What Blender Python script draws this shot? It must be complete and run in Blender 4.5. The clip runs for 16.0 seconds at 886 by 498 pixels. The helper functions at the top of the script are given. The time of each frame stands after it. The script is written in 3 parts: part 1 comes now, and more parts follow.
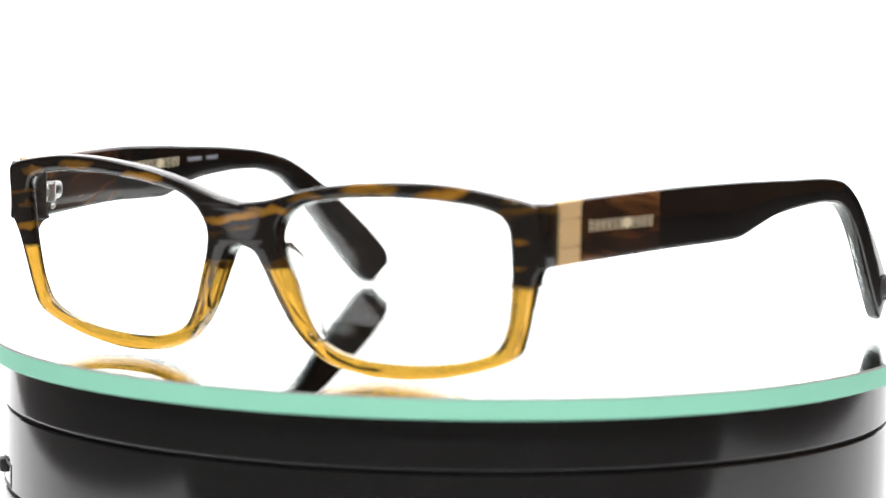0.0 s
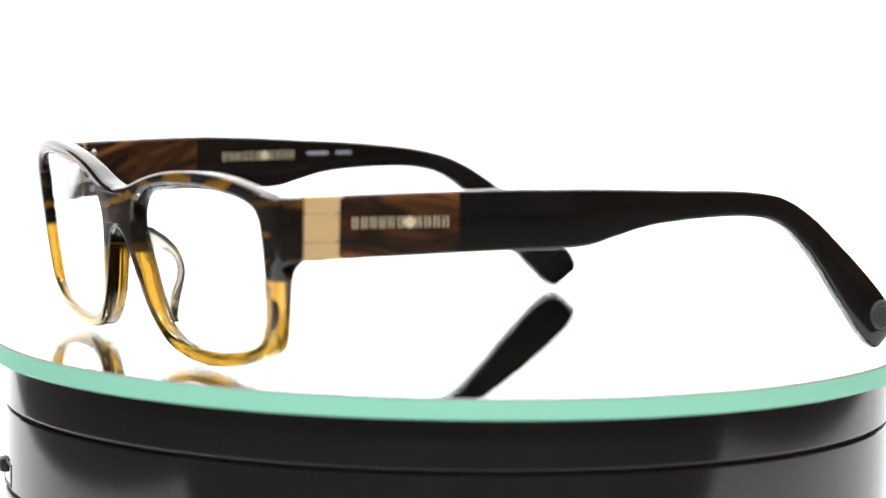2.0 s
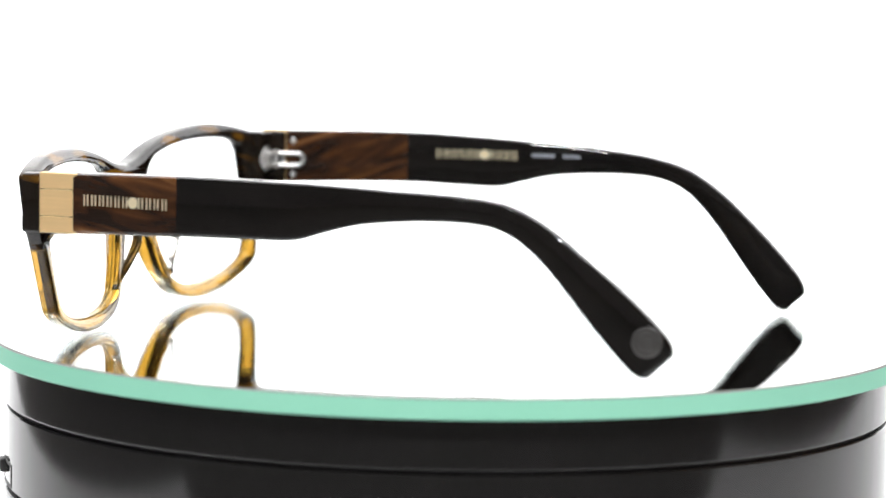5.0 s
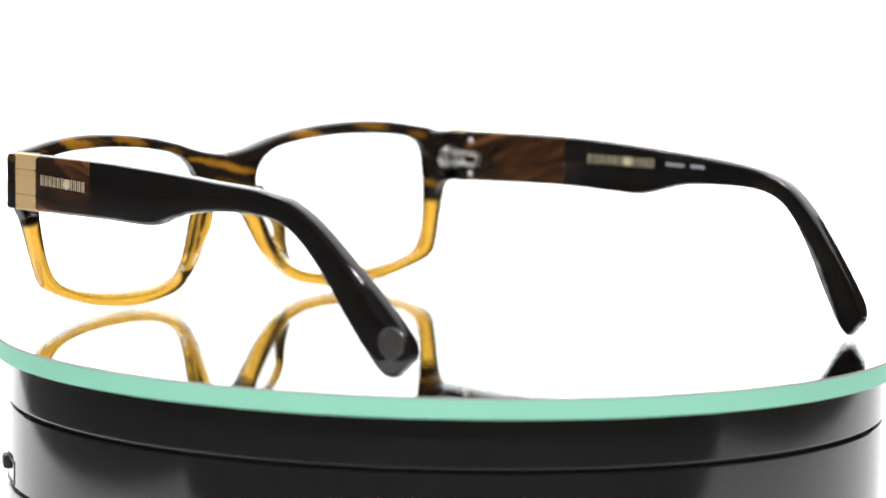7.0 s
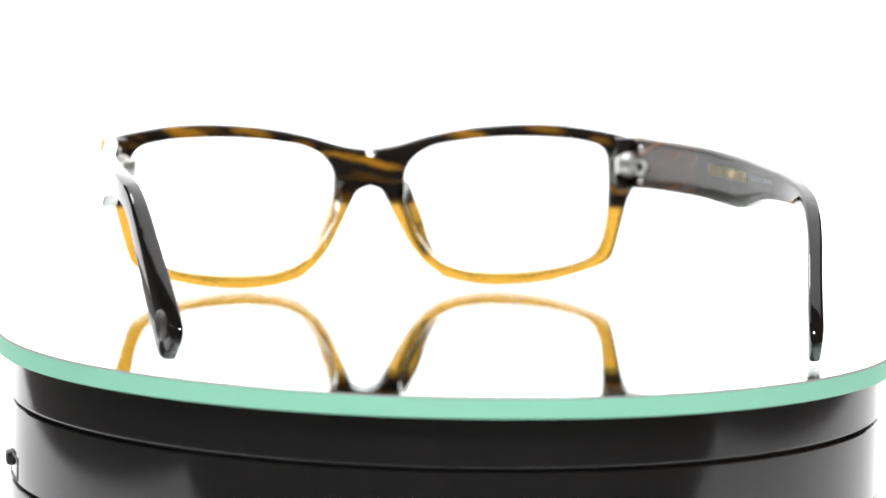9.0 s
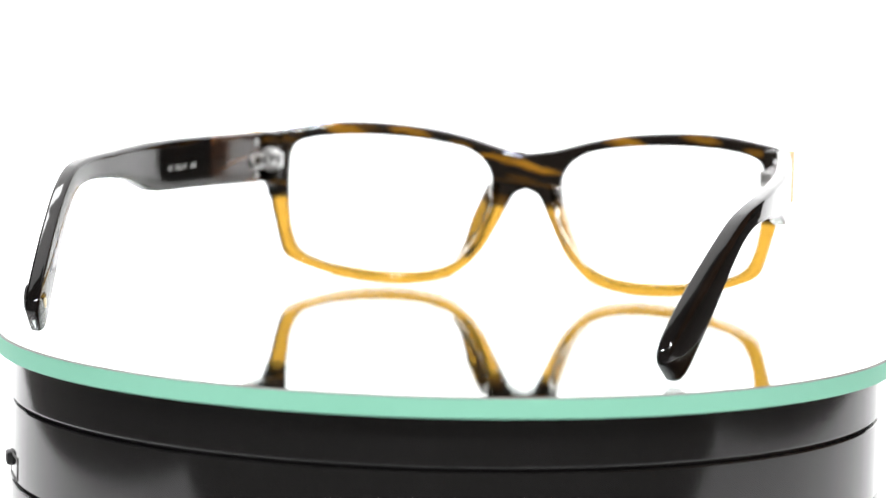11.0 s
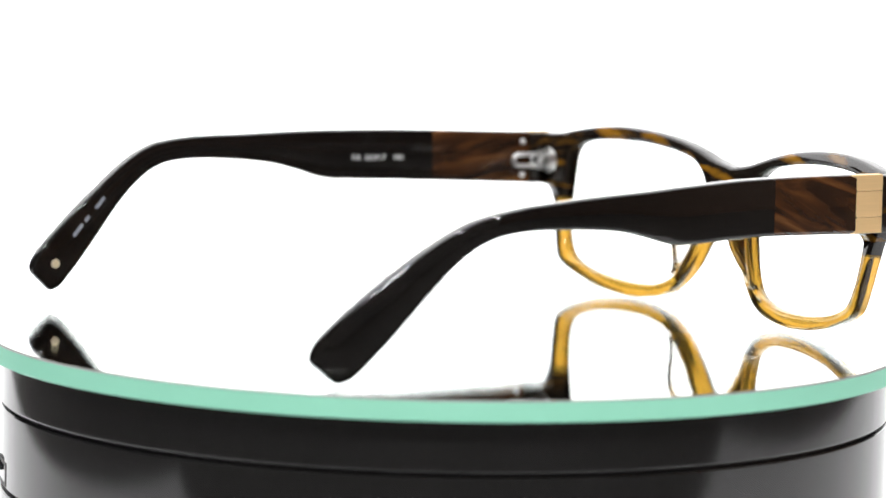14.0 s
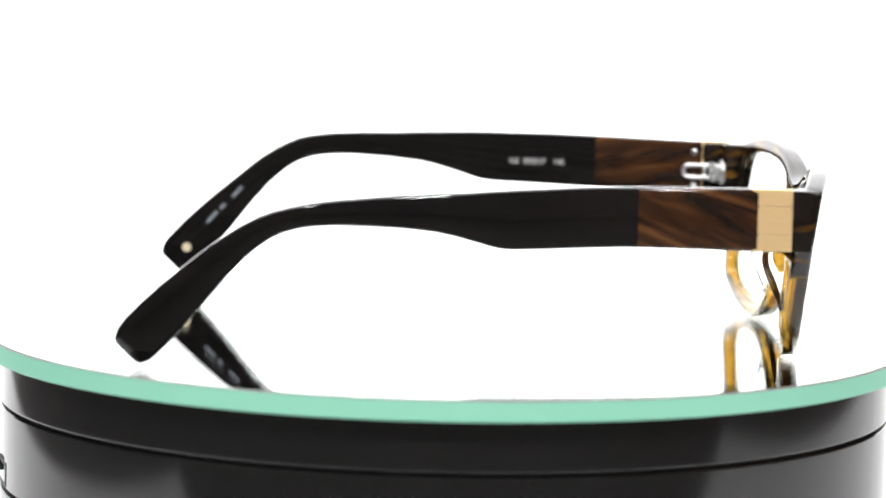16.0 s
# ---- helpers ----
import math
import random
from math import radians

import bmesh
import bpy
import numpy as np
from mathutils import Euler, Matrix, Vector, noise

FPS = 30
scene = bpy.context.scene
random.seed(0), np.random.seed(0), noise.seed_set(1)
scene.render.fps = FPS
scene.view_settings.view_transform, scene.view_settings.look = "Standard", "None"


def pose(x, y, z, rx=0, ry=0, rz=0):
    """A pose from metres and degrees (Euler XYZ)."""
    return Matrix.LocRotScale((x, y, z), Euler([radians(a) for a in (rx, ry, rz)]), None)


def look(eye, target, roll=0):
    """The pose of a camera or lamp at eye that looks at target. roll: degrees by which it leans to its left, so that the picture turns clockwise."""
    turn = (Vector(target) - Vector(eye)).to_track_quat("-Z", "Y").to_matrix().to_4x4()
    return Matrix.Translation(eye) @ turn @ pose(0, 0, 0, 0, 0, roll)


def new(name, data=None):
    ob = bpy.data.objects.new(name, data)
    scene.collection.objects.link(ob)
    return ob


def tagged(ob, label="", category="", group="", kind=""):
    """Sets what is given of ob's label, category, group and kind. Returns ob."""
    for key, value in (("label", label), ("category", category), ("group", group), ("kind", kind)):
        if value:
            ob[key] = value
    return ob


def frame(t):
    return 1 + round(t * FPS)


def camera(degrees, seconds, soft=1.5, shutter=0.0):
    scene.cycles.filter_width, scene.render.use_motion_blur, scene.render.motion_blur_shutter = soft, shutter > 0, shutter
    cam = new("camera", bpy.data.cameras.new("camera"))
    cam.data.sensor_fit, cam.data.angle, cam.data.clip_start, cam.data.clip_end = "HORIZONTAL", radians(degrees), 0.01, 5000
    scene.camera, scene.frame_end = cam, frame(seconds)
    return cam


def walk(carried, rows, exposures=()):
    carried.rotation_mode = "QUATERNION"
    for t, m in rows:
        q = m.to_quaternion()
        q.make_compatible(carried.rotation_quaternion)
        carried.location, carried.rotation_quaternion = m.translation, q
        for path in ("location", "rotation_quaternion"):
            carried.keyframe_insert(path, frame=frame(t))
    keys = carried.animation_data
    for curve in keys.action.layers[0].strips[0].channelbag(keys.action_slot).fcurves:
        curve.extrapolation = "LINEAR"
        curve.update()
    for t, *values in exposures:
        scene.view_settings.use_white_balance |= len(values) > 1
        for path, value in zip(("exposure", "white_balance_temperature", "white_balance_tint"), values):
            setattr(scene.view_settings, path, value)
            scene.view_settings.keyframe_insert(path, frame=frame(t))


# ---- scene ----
cam = camera(15.07, 16.0, soft=1.5)


def stand(d, h, pitch, yaw, roll):
    """The camera's pose d metres before the turntable's axis and h over its glass."""
    return pose(0, -d, h, 0, 0, yaw) @ pose(0, 0, 0, pitch) @ pose(0, 0, 0, 0, roll) @ pose(0, 0, 0, 90)


NEAR = stand(0.7514, 0.0972, -5.979, 0.122, -1.023)
BACK = stand(0.7651, 0.1030, -6.318, 0.104, -1.312)
LAST = stand(0.7470, 0.1004, -6.285, 0.080, -1.268)
walk(cam, [(0.0, NEAR), (6.8, NEAR), (7.2, BACK), (13.5, BACK), (13.95, LAST), (16.0, LAST)])
cam.data.dof.use_dof = True
cam.data.dof.focus_distance = 0.735
cam.data.dof.aperture_fstop = 14.5

# ---- light ----
scene.view_settings.exposure = 0.0
world = bpy.data.worlds.new("room_light")
scene.world = world
world.use_nodes = True
world.node_tree.nodes["Background"].inputs[0].default_value = (0.9, 0.95, 1.0, 1)
world.node_tree.nodes["Background"].inputs[1].default_value = 0.15


def lamp(name, eye, target, size, watts):
    data = bpy.data.lights.new(name, "AREA")
    data.shape, data.size, data.energy = "DISK", size, watts
    ob = new(name, data)
    ob.matrix_world = look(eye, target)
    return ob


# three small studio bulbs over the camera
lamp("studio_bulb", (-0.34, -0.62, 0.66), (0, 0, 0), 0.05, 3.4)
lamp("studio_bulb", (0.02, -0.66, 0.72), (0, 0, 0), 0.05, 3.4)
lamp("studio_bulb", (0.38, -0.60, 0.64), (0, 0, 0), 0.05, 3.4)


# the lamp panel in the tent's roof
tent_lamp = lamp("tent_lamp", (-0.42, 0.22, 0.745), (-0.42, 0.2201, 0.0), 0.30, 2.2)
tent_lamp.data.shape, tent_lamp.data.size_y = "RECTANGLE", 0.15


# ---- materials ----
class Mat:
    """A node material with short calls."""

    def __init__(self, name):
        self.m = bpy.data.materials.new(name)
        self.m.use_nodes = True
        self.t = self.m.node_tree
        self.n = self.t.nodes
        self.p = self.n["Principled BSDF"]
        self.out = self.n["Material Output"]

    def add(self, kind, **values):
        node = self.n.new(kind)
        for key, value in values.items():
            setattr(node, key, value)
        return node

    def link(self, a, b):
        self.t.links.new(a, b)

    def set(self, **values):
        for key, value in values.items():
            self.p.inputs[key.replace("_", " ")].default_value = value
        return self

    def place(self, scale=(1, 1, 1), turn=(0, 0, 0)):
        co = self.add("ShaderNodeTexCoord")
        mp = self.add("ShaderNodeMapping", vector_type="TEXTURE")
        mp.inputs["Scale"].default_value = [1 / a for a in scale]
        mp.inputs["Rotation"].default_value = [radians(a) for a in turn]
        self.link(co.outputs["Object"], mp.inputs["Vector"])
        return mp.outputs[0], co.outputs["Object"]

    def noise(self, vector, scale, detail=4, rough=0.55, warp=0.0):
        nz = self.add("ShaderNodeTexNoise")
        nz.inputs["Scale"].default_value = scale
        nz.inputs["Detail"].default_value = detail
        nz.inputs["Roughness"].default_value = rough
        nz.inputs["Distortion"].default_value = warp
        self.link(vector, nz.inputs["Vector"])
        return nz.outputs[0]

    def ramp(self, value, *stops):
        rp = self.add("ShaderNodeValToRGB")
        els = rp.color_ramp.elements
        while len(els) < len(stops):
            els.new(0.5)
        for el, (at, c) in zip(els, stops):
            el.position = at
            el.color = (*c, 1) if len(c) == 3 else c
        self.link(value, rp.inputs[0])
        return rp.outputs[0]

    def math(self, op, a, b, clamp=False):
        nd = self.add("ShaderNodeMath", operation=op, use_clamp=clamp)
        for k, v in enumerate((a, b)):
            if isinstance(v, (int, float)):
                nd.inputs[k].default_value = v
            else:
                self.link(v, nd.inputs[k])
        return nd.outputs[0]

    def mix(self, fac, a, b):
        nd = self.add("ShaderNodeMix", data_type="RGBA")
        for k, v in ((0, fac), (6, a), (7, b)):
            if isinstance(v, (int, float)):
                nd.inputs[k].default_value = v
            elif isinstance(v, tuple):
                nd.inputs[k].default_value = (*v, 1)
            else:
                self.link(v, nd.inputs[k])
        return nd.outputs[2]

    def bump(self, height, strength, distance=0.0002):
        bp = self.add("ShaderNodeBump")
        bp.inputs["Strength"].default_value = strength
        bp.inputs["Distance"].default_value = distance
        self.link(height, bp.inputs["Height"])
        self.link(bp.outputs[0], self.p.inputs["Normal"])


def acetate_front():
    """Two-tone acetate: dark tortoise with honey streaks above, clear amber below."""
    a = Mat("two_tone_acetate")
    a.set(Roughness=0.035, IOR=1.49)
    along, raw = a.place((26, 45, 230), (0, -9, 0))
    sep = a.add("ShaderNodeSeparateXYZ")
    a.link(raw, sep.inputs[0])
    z = sep.outputs[2]
    wave = a.noise(along, 1.0, 4, 0.5, 0.6)
    fine, _ = a.place((30, 80, 900), (0, -13, 0))
    grain = a.noise(fine, 1.0, 3, 0.6)
    # height of the colour change, softened by the streaks
    edge = a.math("ADD", z, a.math("MULTIPLY", a.math("SUBTRACT", wave, 0.5), 0.004))
    # the change lies a little lower at the right end piece
    edge = a.math("ADD", edge, a.math("MULTIPLY", a.math("MAXIMUM", a.math("MULTIPLY", sep.outputs[0], -1.0), 0.0), 0.025))
    dark = a.ramp(a.math("MULTIPLY", edge, 20.0), (0.425, (0, 0, 0)), (0.445, (1, 1, 1)))
    # honey bands laid into the dark sheet: middle x and z, half length and height in mm, slope, strength
    wob = a.add("ShaderNodeTexNoise")
    wob.inputs["Scale"].default_value = 140.0
    wob.inputs["Detail"].default_value = 3
    a.link(raw, wob.inputs["Vector"])
    bent = a.add("ShaderNodeVectorMath", operation="MULTIPLY_ADD")
    a.link(wob.outputs["Color"], bent.inputs[0])
    bent.inputs[1].default_value = (0.008, 0.0, 0.004)
    a.link(raw, bent.inputs[2])
    streak = a.ramp(wave, (0.56, (0, 0, 0)), (0.70, (0.3, 0.3, 0.3)))
    for x, zz, half, high, slope, amount in ((47, 39.4, 7.0, 1.5, 11, 0.9), (31, 39.3, 6.5, 1.5, 8, 0.7), (8, 33.7, 6.5, 0.9, 3, 0.85), (-1.5, 31.6, 9.5, 1.2, 12, 1.0), (17, 36.6, 4.0, 0.9, 10, 0.4),
                                             (-26, 37.7, 7.5, 1.4, 3, 0.85), (-45, 39.2, 6.5, 1.3, 8, 0.5), (-59, 37, 4.0, 1.2, 8, 0.4), (64.5, 31.0, 1.6, 0.9, 10, 0.5), (-63, 24.5, 4.0, 1.2, 8, 0.7), (63, 25.0, 2.0, 0.8, 8, 0.3)):
        mp = a.add("ShaderNodeMapping", vector_type="TEXTURE")
        mp.inputs["Location"].default_value = (x * 0.001 + 0.0031, 0, zz * 0.001 + 0.002)
        mp.inputs["Rotation"].default_value = (0, radians(-slope), 0)
        mp.inputs["Scale"].default_value = (half * 0.001, 1.0, high * 0.001)
        a.link(bent.outputs[0], mp.inputs["Vector"])
        far = a.add("ShaderNodeVectorMath", operation="LENGTH")
        a.link(mp.outputs[0], far.inputs[0])
        band = a.ramp(far.outputs["Value"], (0.45, (amount * 0.9,) * 3), (1.15, (0, 0, 0)))
        streak = a.math("MAXIMUM", streak, band)
    amber = a.mix(grain, (0.37, 0.200, 0.022), (0.43, 0.245, 0.034))
    amber = a.mix(a.ramp(wave, (0.50, (0, 0, 0)), (0.72, (0.16, 0.16, 0.16))), amber, (0.27, 0.115, 0.014))
    brown = a.mix(grain, (0.36, 0.15, 0.010), (0.60, 0.28, 0.026))
    black = a.mix(grain, (0.006, 0.005, 0.004), (0.016, 0.011, 0.008))
    upper = a.mix(streak, black, brown)
    a.link(a.mix(dark, amber, upper), a.p.inputs["Base Color"])
    clear = a.math("MULTIPLY_ADD", streak, 0.40)
    clear.node.inputs[2].default_value = 0.04
    tr = a.mix(dark, (0.97, 0.97, 0.97), clear)
    a.link(tr, a.p.inputs["Transmission Weight"])
    return a.m


def acetate_horn(name, slant):
    """Brown horn-like acetate with slanting dark streaks."""
    a = Mat(name)
    a.set(Roughness=0.06, IOR=1.49)
    along, _ = a.place((60, 38, 220), (slant, 0, 0))
    w = a.noise(along, 1.0, 4, 0.55, 0.8)
    fine, _ = a.place((200, 60, 900), (slant, 0, 0))
    g = a.noise(fine, 1.0, 3, 0.6)
    base = a.ramp(w, (0.38, (0.010, 0.006, 0.005)), (0.50, (0.045, 0.018, 0.008)), (0.60, (0.105, 0.040, 0.013)), (0.76, (0.27, 0.12, 0.045)))
    a.link(a.mix(a.math("MULTIPLY", g, 0.5), base, (0.03, 0.015, 0.008)), a.p.inputs["Base Color"])
    return a.m


def acetate_black():
    a = Mat("black_brown_acetate")
    a.set(Roughness=0.05, IOR=1.49)
    along, _ = a.place((40, 20, 120))
    g = a.noise(along, 1.0, 4, 0.6)
    a.link(a.ramp(g, (0.35, (0.0050, 0.0045, 0.0043)), (0.7, (0.0105, 0.0088, 0.0080))), a.p.inputs["Base Color"])
    return a.m


def metal(name, colour, rough, brushed=0.0):
    a = Mat(name)
    a.set(Metallic=1.0, Roughness=rough)
    lines, _ = a.place((300, 60, 2600))
    g = a.noise(lines, 1.0, 3, 0.7)
    dim = tuple(c * 0.82 for c in colour)
    a.link(a.mix(g, dim, colour), a.p.inputs["Base Color"])
    if brushed:
        a.bump(g, brushed, 0.0001)
    return a.m


def clear(name, tint, ior, gloss_rough=0.0):
    """Thin clear sheet: straight-through light and a mirror part by Fresnel."""
    a = Mat(name)
    a.n.remove(a.p)
    tr = a.add("ShaderNodeBsdfTransparent")
    tr.inputs[0].default_value = (*tint, 1)
    gl = a.add("ShaderNodeBsdfGlossy")
    gl.inputs["Roughness"].default_value = gloss_rough
    fr = a.add("ShaderNodeFresnel")
    fr.inputs[0].default_value = ior
    mx = a.add("ShaderNodeMixShader")
    a.link(fr.outputs[0], mx.inputs[0])
    a.link(tr.outputs[0], mx.inputs[1])
    a.link(gl.outputs[0], mx.inputs[2])
    a.link(mx.outputs[0], a.out.inputs[0])
    return a.m


def plastic(name, c1, c2, rough, scale=60.0):
    a = Mat(name)
    a.set(Roughness=rough, IOR=1.5)
    v, _ = a.place()
    g = a.noise(v, scale, 5, 0.6)
    a.link(a.mix(g, c1, c2), a.p.inputs["Base Color"])
    a.link(a.ramp(g, (0.3, (rough * 0.8,) * 3), (0.7, (rough * 1.3,) * 3)), a.p.inputs["Roughness"])
    return a.m


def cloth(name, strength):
    """White tent cloth; its even emission stands in for lamps outside the tent."""
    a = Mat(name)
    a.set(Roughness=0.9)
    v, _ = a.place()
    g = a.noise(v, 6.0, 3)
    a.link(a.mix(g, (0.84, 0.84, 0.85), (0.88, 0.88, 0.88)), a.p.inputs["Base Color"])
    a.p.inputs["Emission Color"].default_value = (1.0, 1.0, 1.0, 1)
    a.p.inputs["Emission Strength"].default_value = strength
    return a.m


FRONT = acetate_front()
HORN = {1: acetate_horn("horn_acetate", -11), -1: acetate_horn("horn_acetate_right", 20)}
BLACK = acetate_black()
GOLD = metal("brushed_gold", (1.0, 0.74, 0.40), 0.6, 0.45)
GILT = metal("gilt_letter", (1.0, 0.90, 0.66), 0.62, 0.3)
STEEL = metal("polished_steel", (0.95, 0.95, 0.95), 0.33)
SIGN = plastic("grey_resin", (0.04, 0.039, 0.038), (0.08, 0.077, 0.075), 0.04, 300.0)
LENS = Mat("demo_lens").set(Base_Color=(0.99, 0.995, 0.99, 1), Roughness=0.0, IOR=1.5, Transmission_Weight=1.0).m
PAD = Mat("clear_acetate").set(Base_Color=(0.96, 0.95, 0.92, 1), Roughness=0.01, IOR=1.5, Transmission_Weight=1.0).m
WHITEPRINT = plastic("white_print", (0.86, 0.86, 0.86), (0.90, 0.90, 0.90), 0.4)
GREYPRINT = plastic("grey_print", (0.24, 0.26, 0.30), (0.32, 0.34, 0.38), 0.4)
GLASS = Mat("float_glass").set(Base_Color=(0.97, 1.0, 0.985, 1), Roughness=0.0, IOR=1.5, Transmission_Weight=1.0).m
SILVER = Mat("mirror_silver").set(Base_Color=(0.95, 0.955, 0.95, 1), Metallic=1.0, Roughness=0.0).m
EDGE = plastic("green_glass_edge", (0.275, 0.65, 0.475), (0.32, 0.69, 0.525), 0.45, 40.0)
EDGE.node_tree.nodes["Principled BSDF"].inputs["Specular IOR Level"].default_value = 0.12
GROUND = plastic("ground_glass", (0.20, 0.20, 0.19), (0.28, 0.28, 0.265), 0.5, 200.0)
BASE = plastic("gloss_black_plastic", (0.006, 0.006, 0.006), (0.011, 0.0105, 0.0105), 0.09, 30.0)
RUBBER = plastic("matt_black_rubber", (0.010, 0.010, 0.010), (0.018, 0.018, 0.018), 0.5)
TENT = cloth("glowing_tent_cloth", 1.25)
# the floor is no lamp; slight emission is added to keep it white
TABLE = cloth("white_floor_added_glow", 0.25)
DESK = plastic("dark_desk", (0.085, 0.080, 0.076), (0.12, 0.113, 0.108), 0.5, 12.0)
# tones of unseen walls, picked for their reflections in gloss black and gold
SIDE_GREY = plastic("pale_reflected_wall", (0.40, 0.39, 0.38), (0.48, 0.47, 0.46), 0.8, 3.0)
SIDE_BROWN = plastic("brown_reflected_wall", (0.22, 0.100, 0.045), (0.31, 0.150, 0.07), 0.6, 5.0)
ROOM = plastic("grey_room_paint", (0.07, 0.065, 0.062), (0.10, 0.094, 0.09), 0.8, 3.0)


# ---- building helpers ----
def part(name, bm, material, parent=None, label="", smooth=35):
    """One mesh object from a bmesh (or a mesh), under a thing or a part."""
    if isinstance(bm, bmesh.types.BMesh):
        bmesh.ops.recalc_face_normals(bm, faces=bm.faces)
        me = bpy.data.meshes.new(name)
        bm.to_mesh(me)
        bm.free()
    else:
        me = bm
    me.materials.clear()
    me.materials.append(material)
    if smooth:
        for f in me.polygons:
            f.use_smooth = True
        me.set_sharp_from_angle(angle=radians(smooth))
    ob = new(name, me)
    ob.parent = parent
    if label:
        tagged(ob, label=label)
    return ob


def spline(points, per=6, closed=False):
    """Centripetal-like Catmull-Rom through control points."""
    pts = [Vector(p) for p in points]
    n = len(pts)
    out = []
    for i in range(n if closed else n - 1):
        p1, p2 = pts[i], pts[(i + 1) % n]
        p0 = pts[i - 1] if closed or i else p1 * 2 - p2
        p3 = pts[(i + 2) % n] if closed or i + 2 < n else p2 * 2 - p1
        d0, d1, d2 = ((b - a).length ** 0.5 or 1e-6 for a, b in ((p0, p1), (p1, p2), (p2, p3)))
        m1 = (p2 - p1) + d1 * ((p1 - p0) / d0 - (p2 - p0) / (d0 + d1))
        m2 = (p2 - p1) + d1 * ((p3 - p2) / d2 - (p3 - p1) / (d1 + d2))
        for k in range(per):
            s = k / per
            out.append(p1 * (2 * s**3 - 3 * s**2 + 1) + m1 * (s**3 - 2 * s**2 + s) + p2 * (3 * s**2 - 2 * s**3) + m2 * (s**3 - s**2))
    if not closed:
        out.append(pts[-1])
    return out


def box(bm, x0, x1, y0, y1, z0, z1, bevel=0.0, seg=2):
    r = bmesh.ops.create_cube(bm, size=1.0, matrix=Matrix.Translation(((x0 + x1) / 2, (y0 + y1) / 2, (z0 + z1) / 2)) @ Matrix.Diagonal((x1 - x0, y1 - y0, z1 - z0, 1)))
    if bevel:
        edges = list({e for v in r["verts"] for e in v.link_edges})
        bmesh.ops.bevel(bm, geom=edges, offset=bevel, segments=seg, profile=0.5, affect="EDGES")


def rod(bm, a, b, r, seg=16):
    a, b = Vector(a), Vector(b)
    m = Matrix.Translation((a + b) / 2) @ (b - a).to_track_quat("Z", "Y").to_matrix().to_4x4()
    bmesh.ops.create_cone(bm, cap_ends=True, segments=seg, radius1=r, radius2=r, depth=(b - a).length, matrix=m)


def lathe(bm, profile, seg=160):
    """Turn a list of (radius, z) round the z axis."""
    rings = []
    for r, z in profile:
        if r < 1e-6:
            rings.append([bm.verts.new((0, 0, z))])
        else:
            rings.append([bm.verts.new((r * math.cos(2 * math.pi * k / seg), r * math.sin(2 * math.pi * k / seg), z)) for k in range(seg)])
    for a, b in zip(rings, rings[1:]):
        for k in range(seg):
            q = [a[k % len(a)], a[(k + 1) % len(a)], b[(k + 1) % len(b)], b[k % len(b)]]
            q = list(dict.fromkeys(q))
            if len(q) > 2:
                bm.faces.new(q)


# ---- the tent and the room ----
def wall_mesh(outline, z0, z1, thick):
    """A standing wall along a plan line, with thickness to the outside."""
    bm = bmesh.new()
    rows = []
    n = len(outline)
    for i, (x, y) in enumerate(outline):
        a, b = Vector(outline[max(i - 1, 0)]), Vector(outline[min(i + 1, n - 1)])
        d = (b - a).normalized()
        o = Vector((d.y, -d.x)) * thick
        rows.append([bm.verts.new(v) for v in ((x, y, z0), (x, y, z1), (x + o.x, y + o.y, z1), (x + o.x, y + o.y, z0))])
    for a, b in zip(rows, rows[1:]):
        for k in range(4):
            bm.faces.new((a[k], a[(k + 1) % 4], b[(k + 1) % 4], b[k]))
    bm.faces.new(rows[0])
    bm.faces.new(rows[-1])
    return bm


FLOOR_Z = -0.078
arc = [(0.75 * math.sin(radians(a)), 0.75 * math.cos(radians(a)) - 0.05) for a in range(42, -45, -2)]
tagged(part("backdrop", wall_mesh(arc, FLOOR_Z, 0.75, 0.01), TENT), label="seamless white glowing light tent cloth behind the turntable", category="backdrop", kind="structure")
# unseen roof, its glow added for white reflections on upper edges
bm = bmesh.new()
box(bm, -0.70, 0.62, -0.10, 0.74, 0.752, 0.762)
tagged(part("ceiling", bm, TENT), label="unseen cloth roof of the light tent with added glow", category="ceiling", kind="structure")
bm = bmesh.new()
box(bm, -1.3, 1.3, -1.5, 1.0, FLOOR_Z - 0.035, FLOOR_Z - 0.004)
tagged(part("floor", bm, DESK), label="dark matt desk under the light tent", category="desk", kind="structure")
# sheet with added glow; its edges are set by what the black base reflects
bm = bmesh.new()
box(bm, -0.36, 0.46, -0.20, 0.74, FLOOR_Z - 0.004, FLOOR_Z)
tagged(part("floor_sheet", bm, TABLE), label="white floor sheet under the turntable with added glow", category="backdrop", kind="structure")
# unseen walls: pale, dark and brown stretches shape the reflections
for nm, (x0, x1, y0, y1, z0, z1) in dict(wall_front=(-1.3, 1.3, -1.55, -1.5, -0.1, 1.4), wall_left=(-1.35, -1.3, -1.55, -0.5, -0.1, 1.4), wall_left_rear=(-1.35, -1.3, -0.5, 1.0, -0.1, 1.4), wall_right=(1.3, 1.35, -1.55, 1.0, -0.1, 1.4), wall_rear=(-1.35, 1.35, 1.0, 1.05, -0.1, 1.4)).items():
    bm = bmesh.new()
    box(bm, x0, x1, y0, y1, z0, z1)
    tagged(part(nm, bm, dict(wall_left=SIDE_GREY, wall_front=SIDE_GREY, wall_right=SIDE_BROWN).get(nm, ROOM)), label="unseen plain brown wall added for its reflection" if nm == "wall_right" else "unseen plain grey wall closing the studio", category="wall", kind="structure")
bm = bmesh.new()
box(bm, -1.35, 1.35, -1.55, 1.05, 1.4, 1.45)
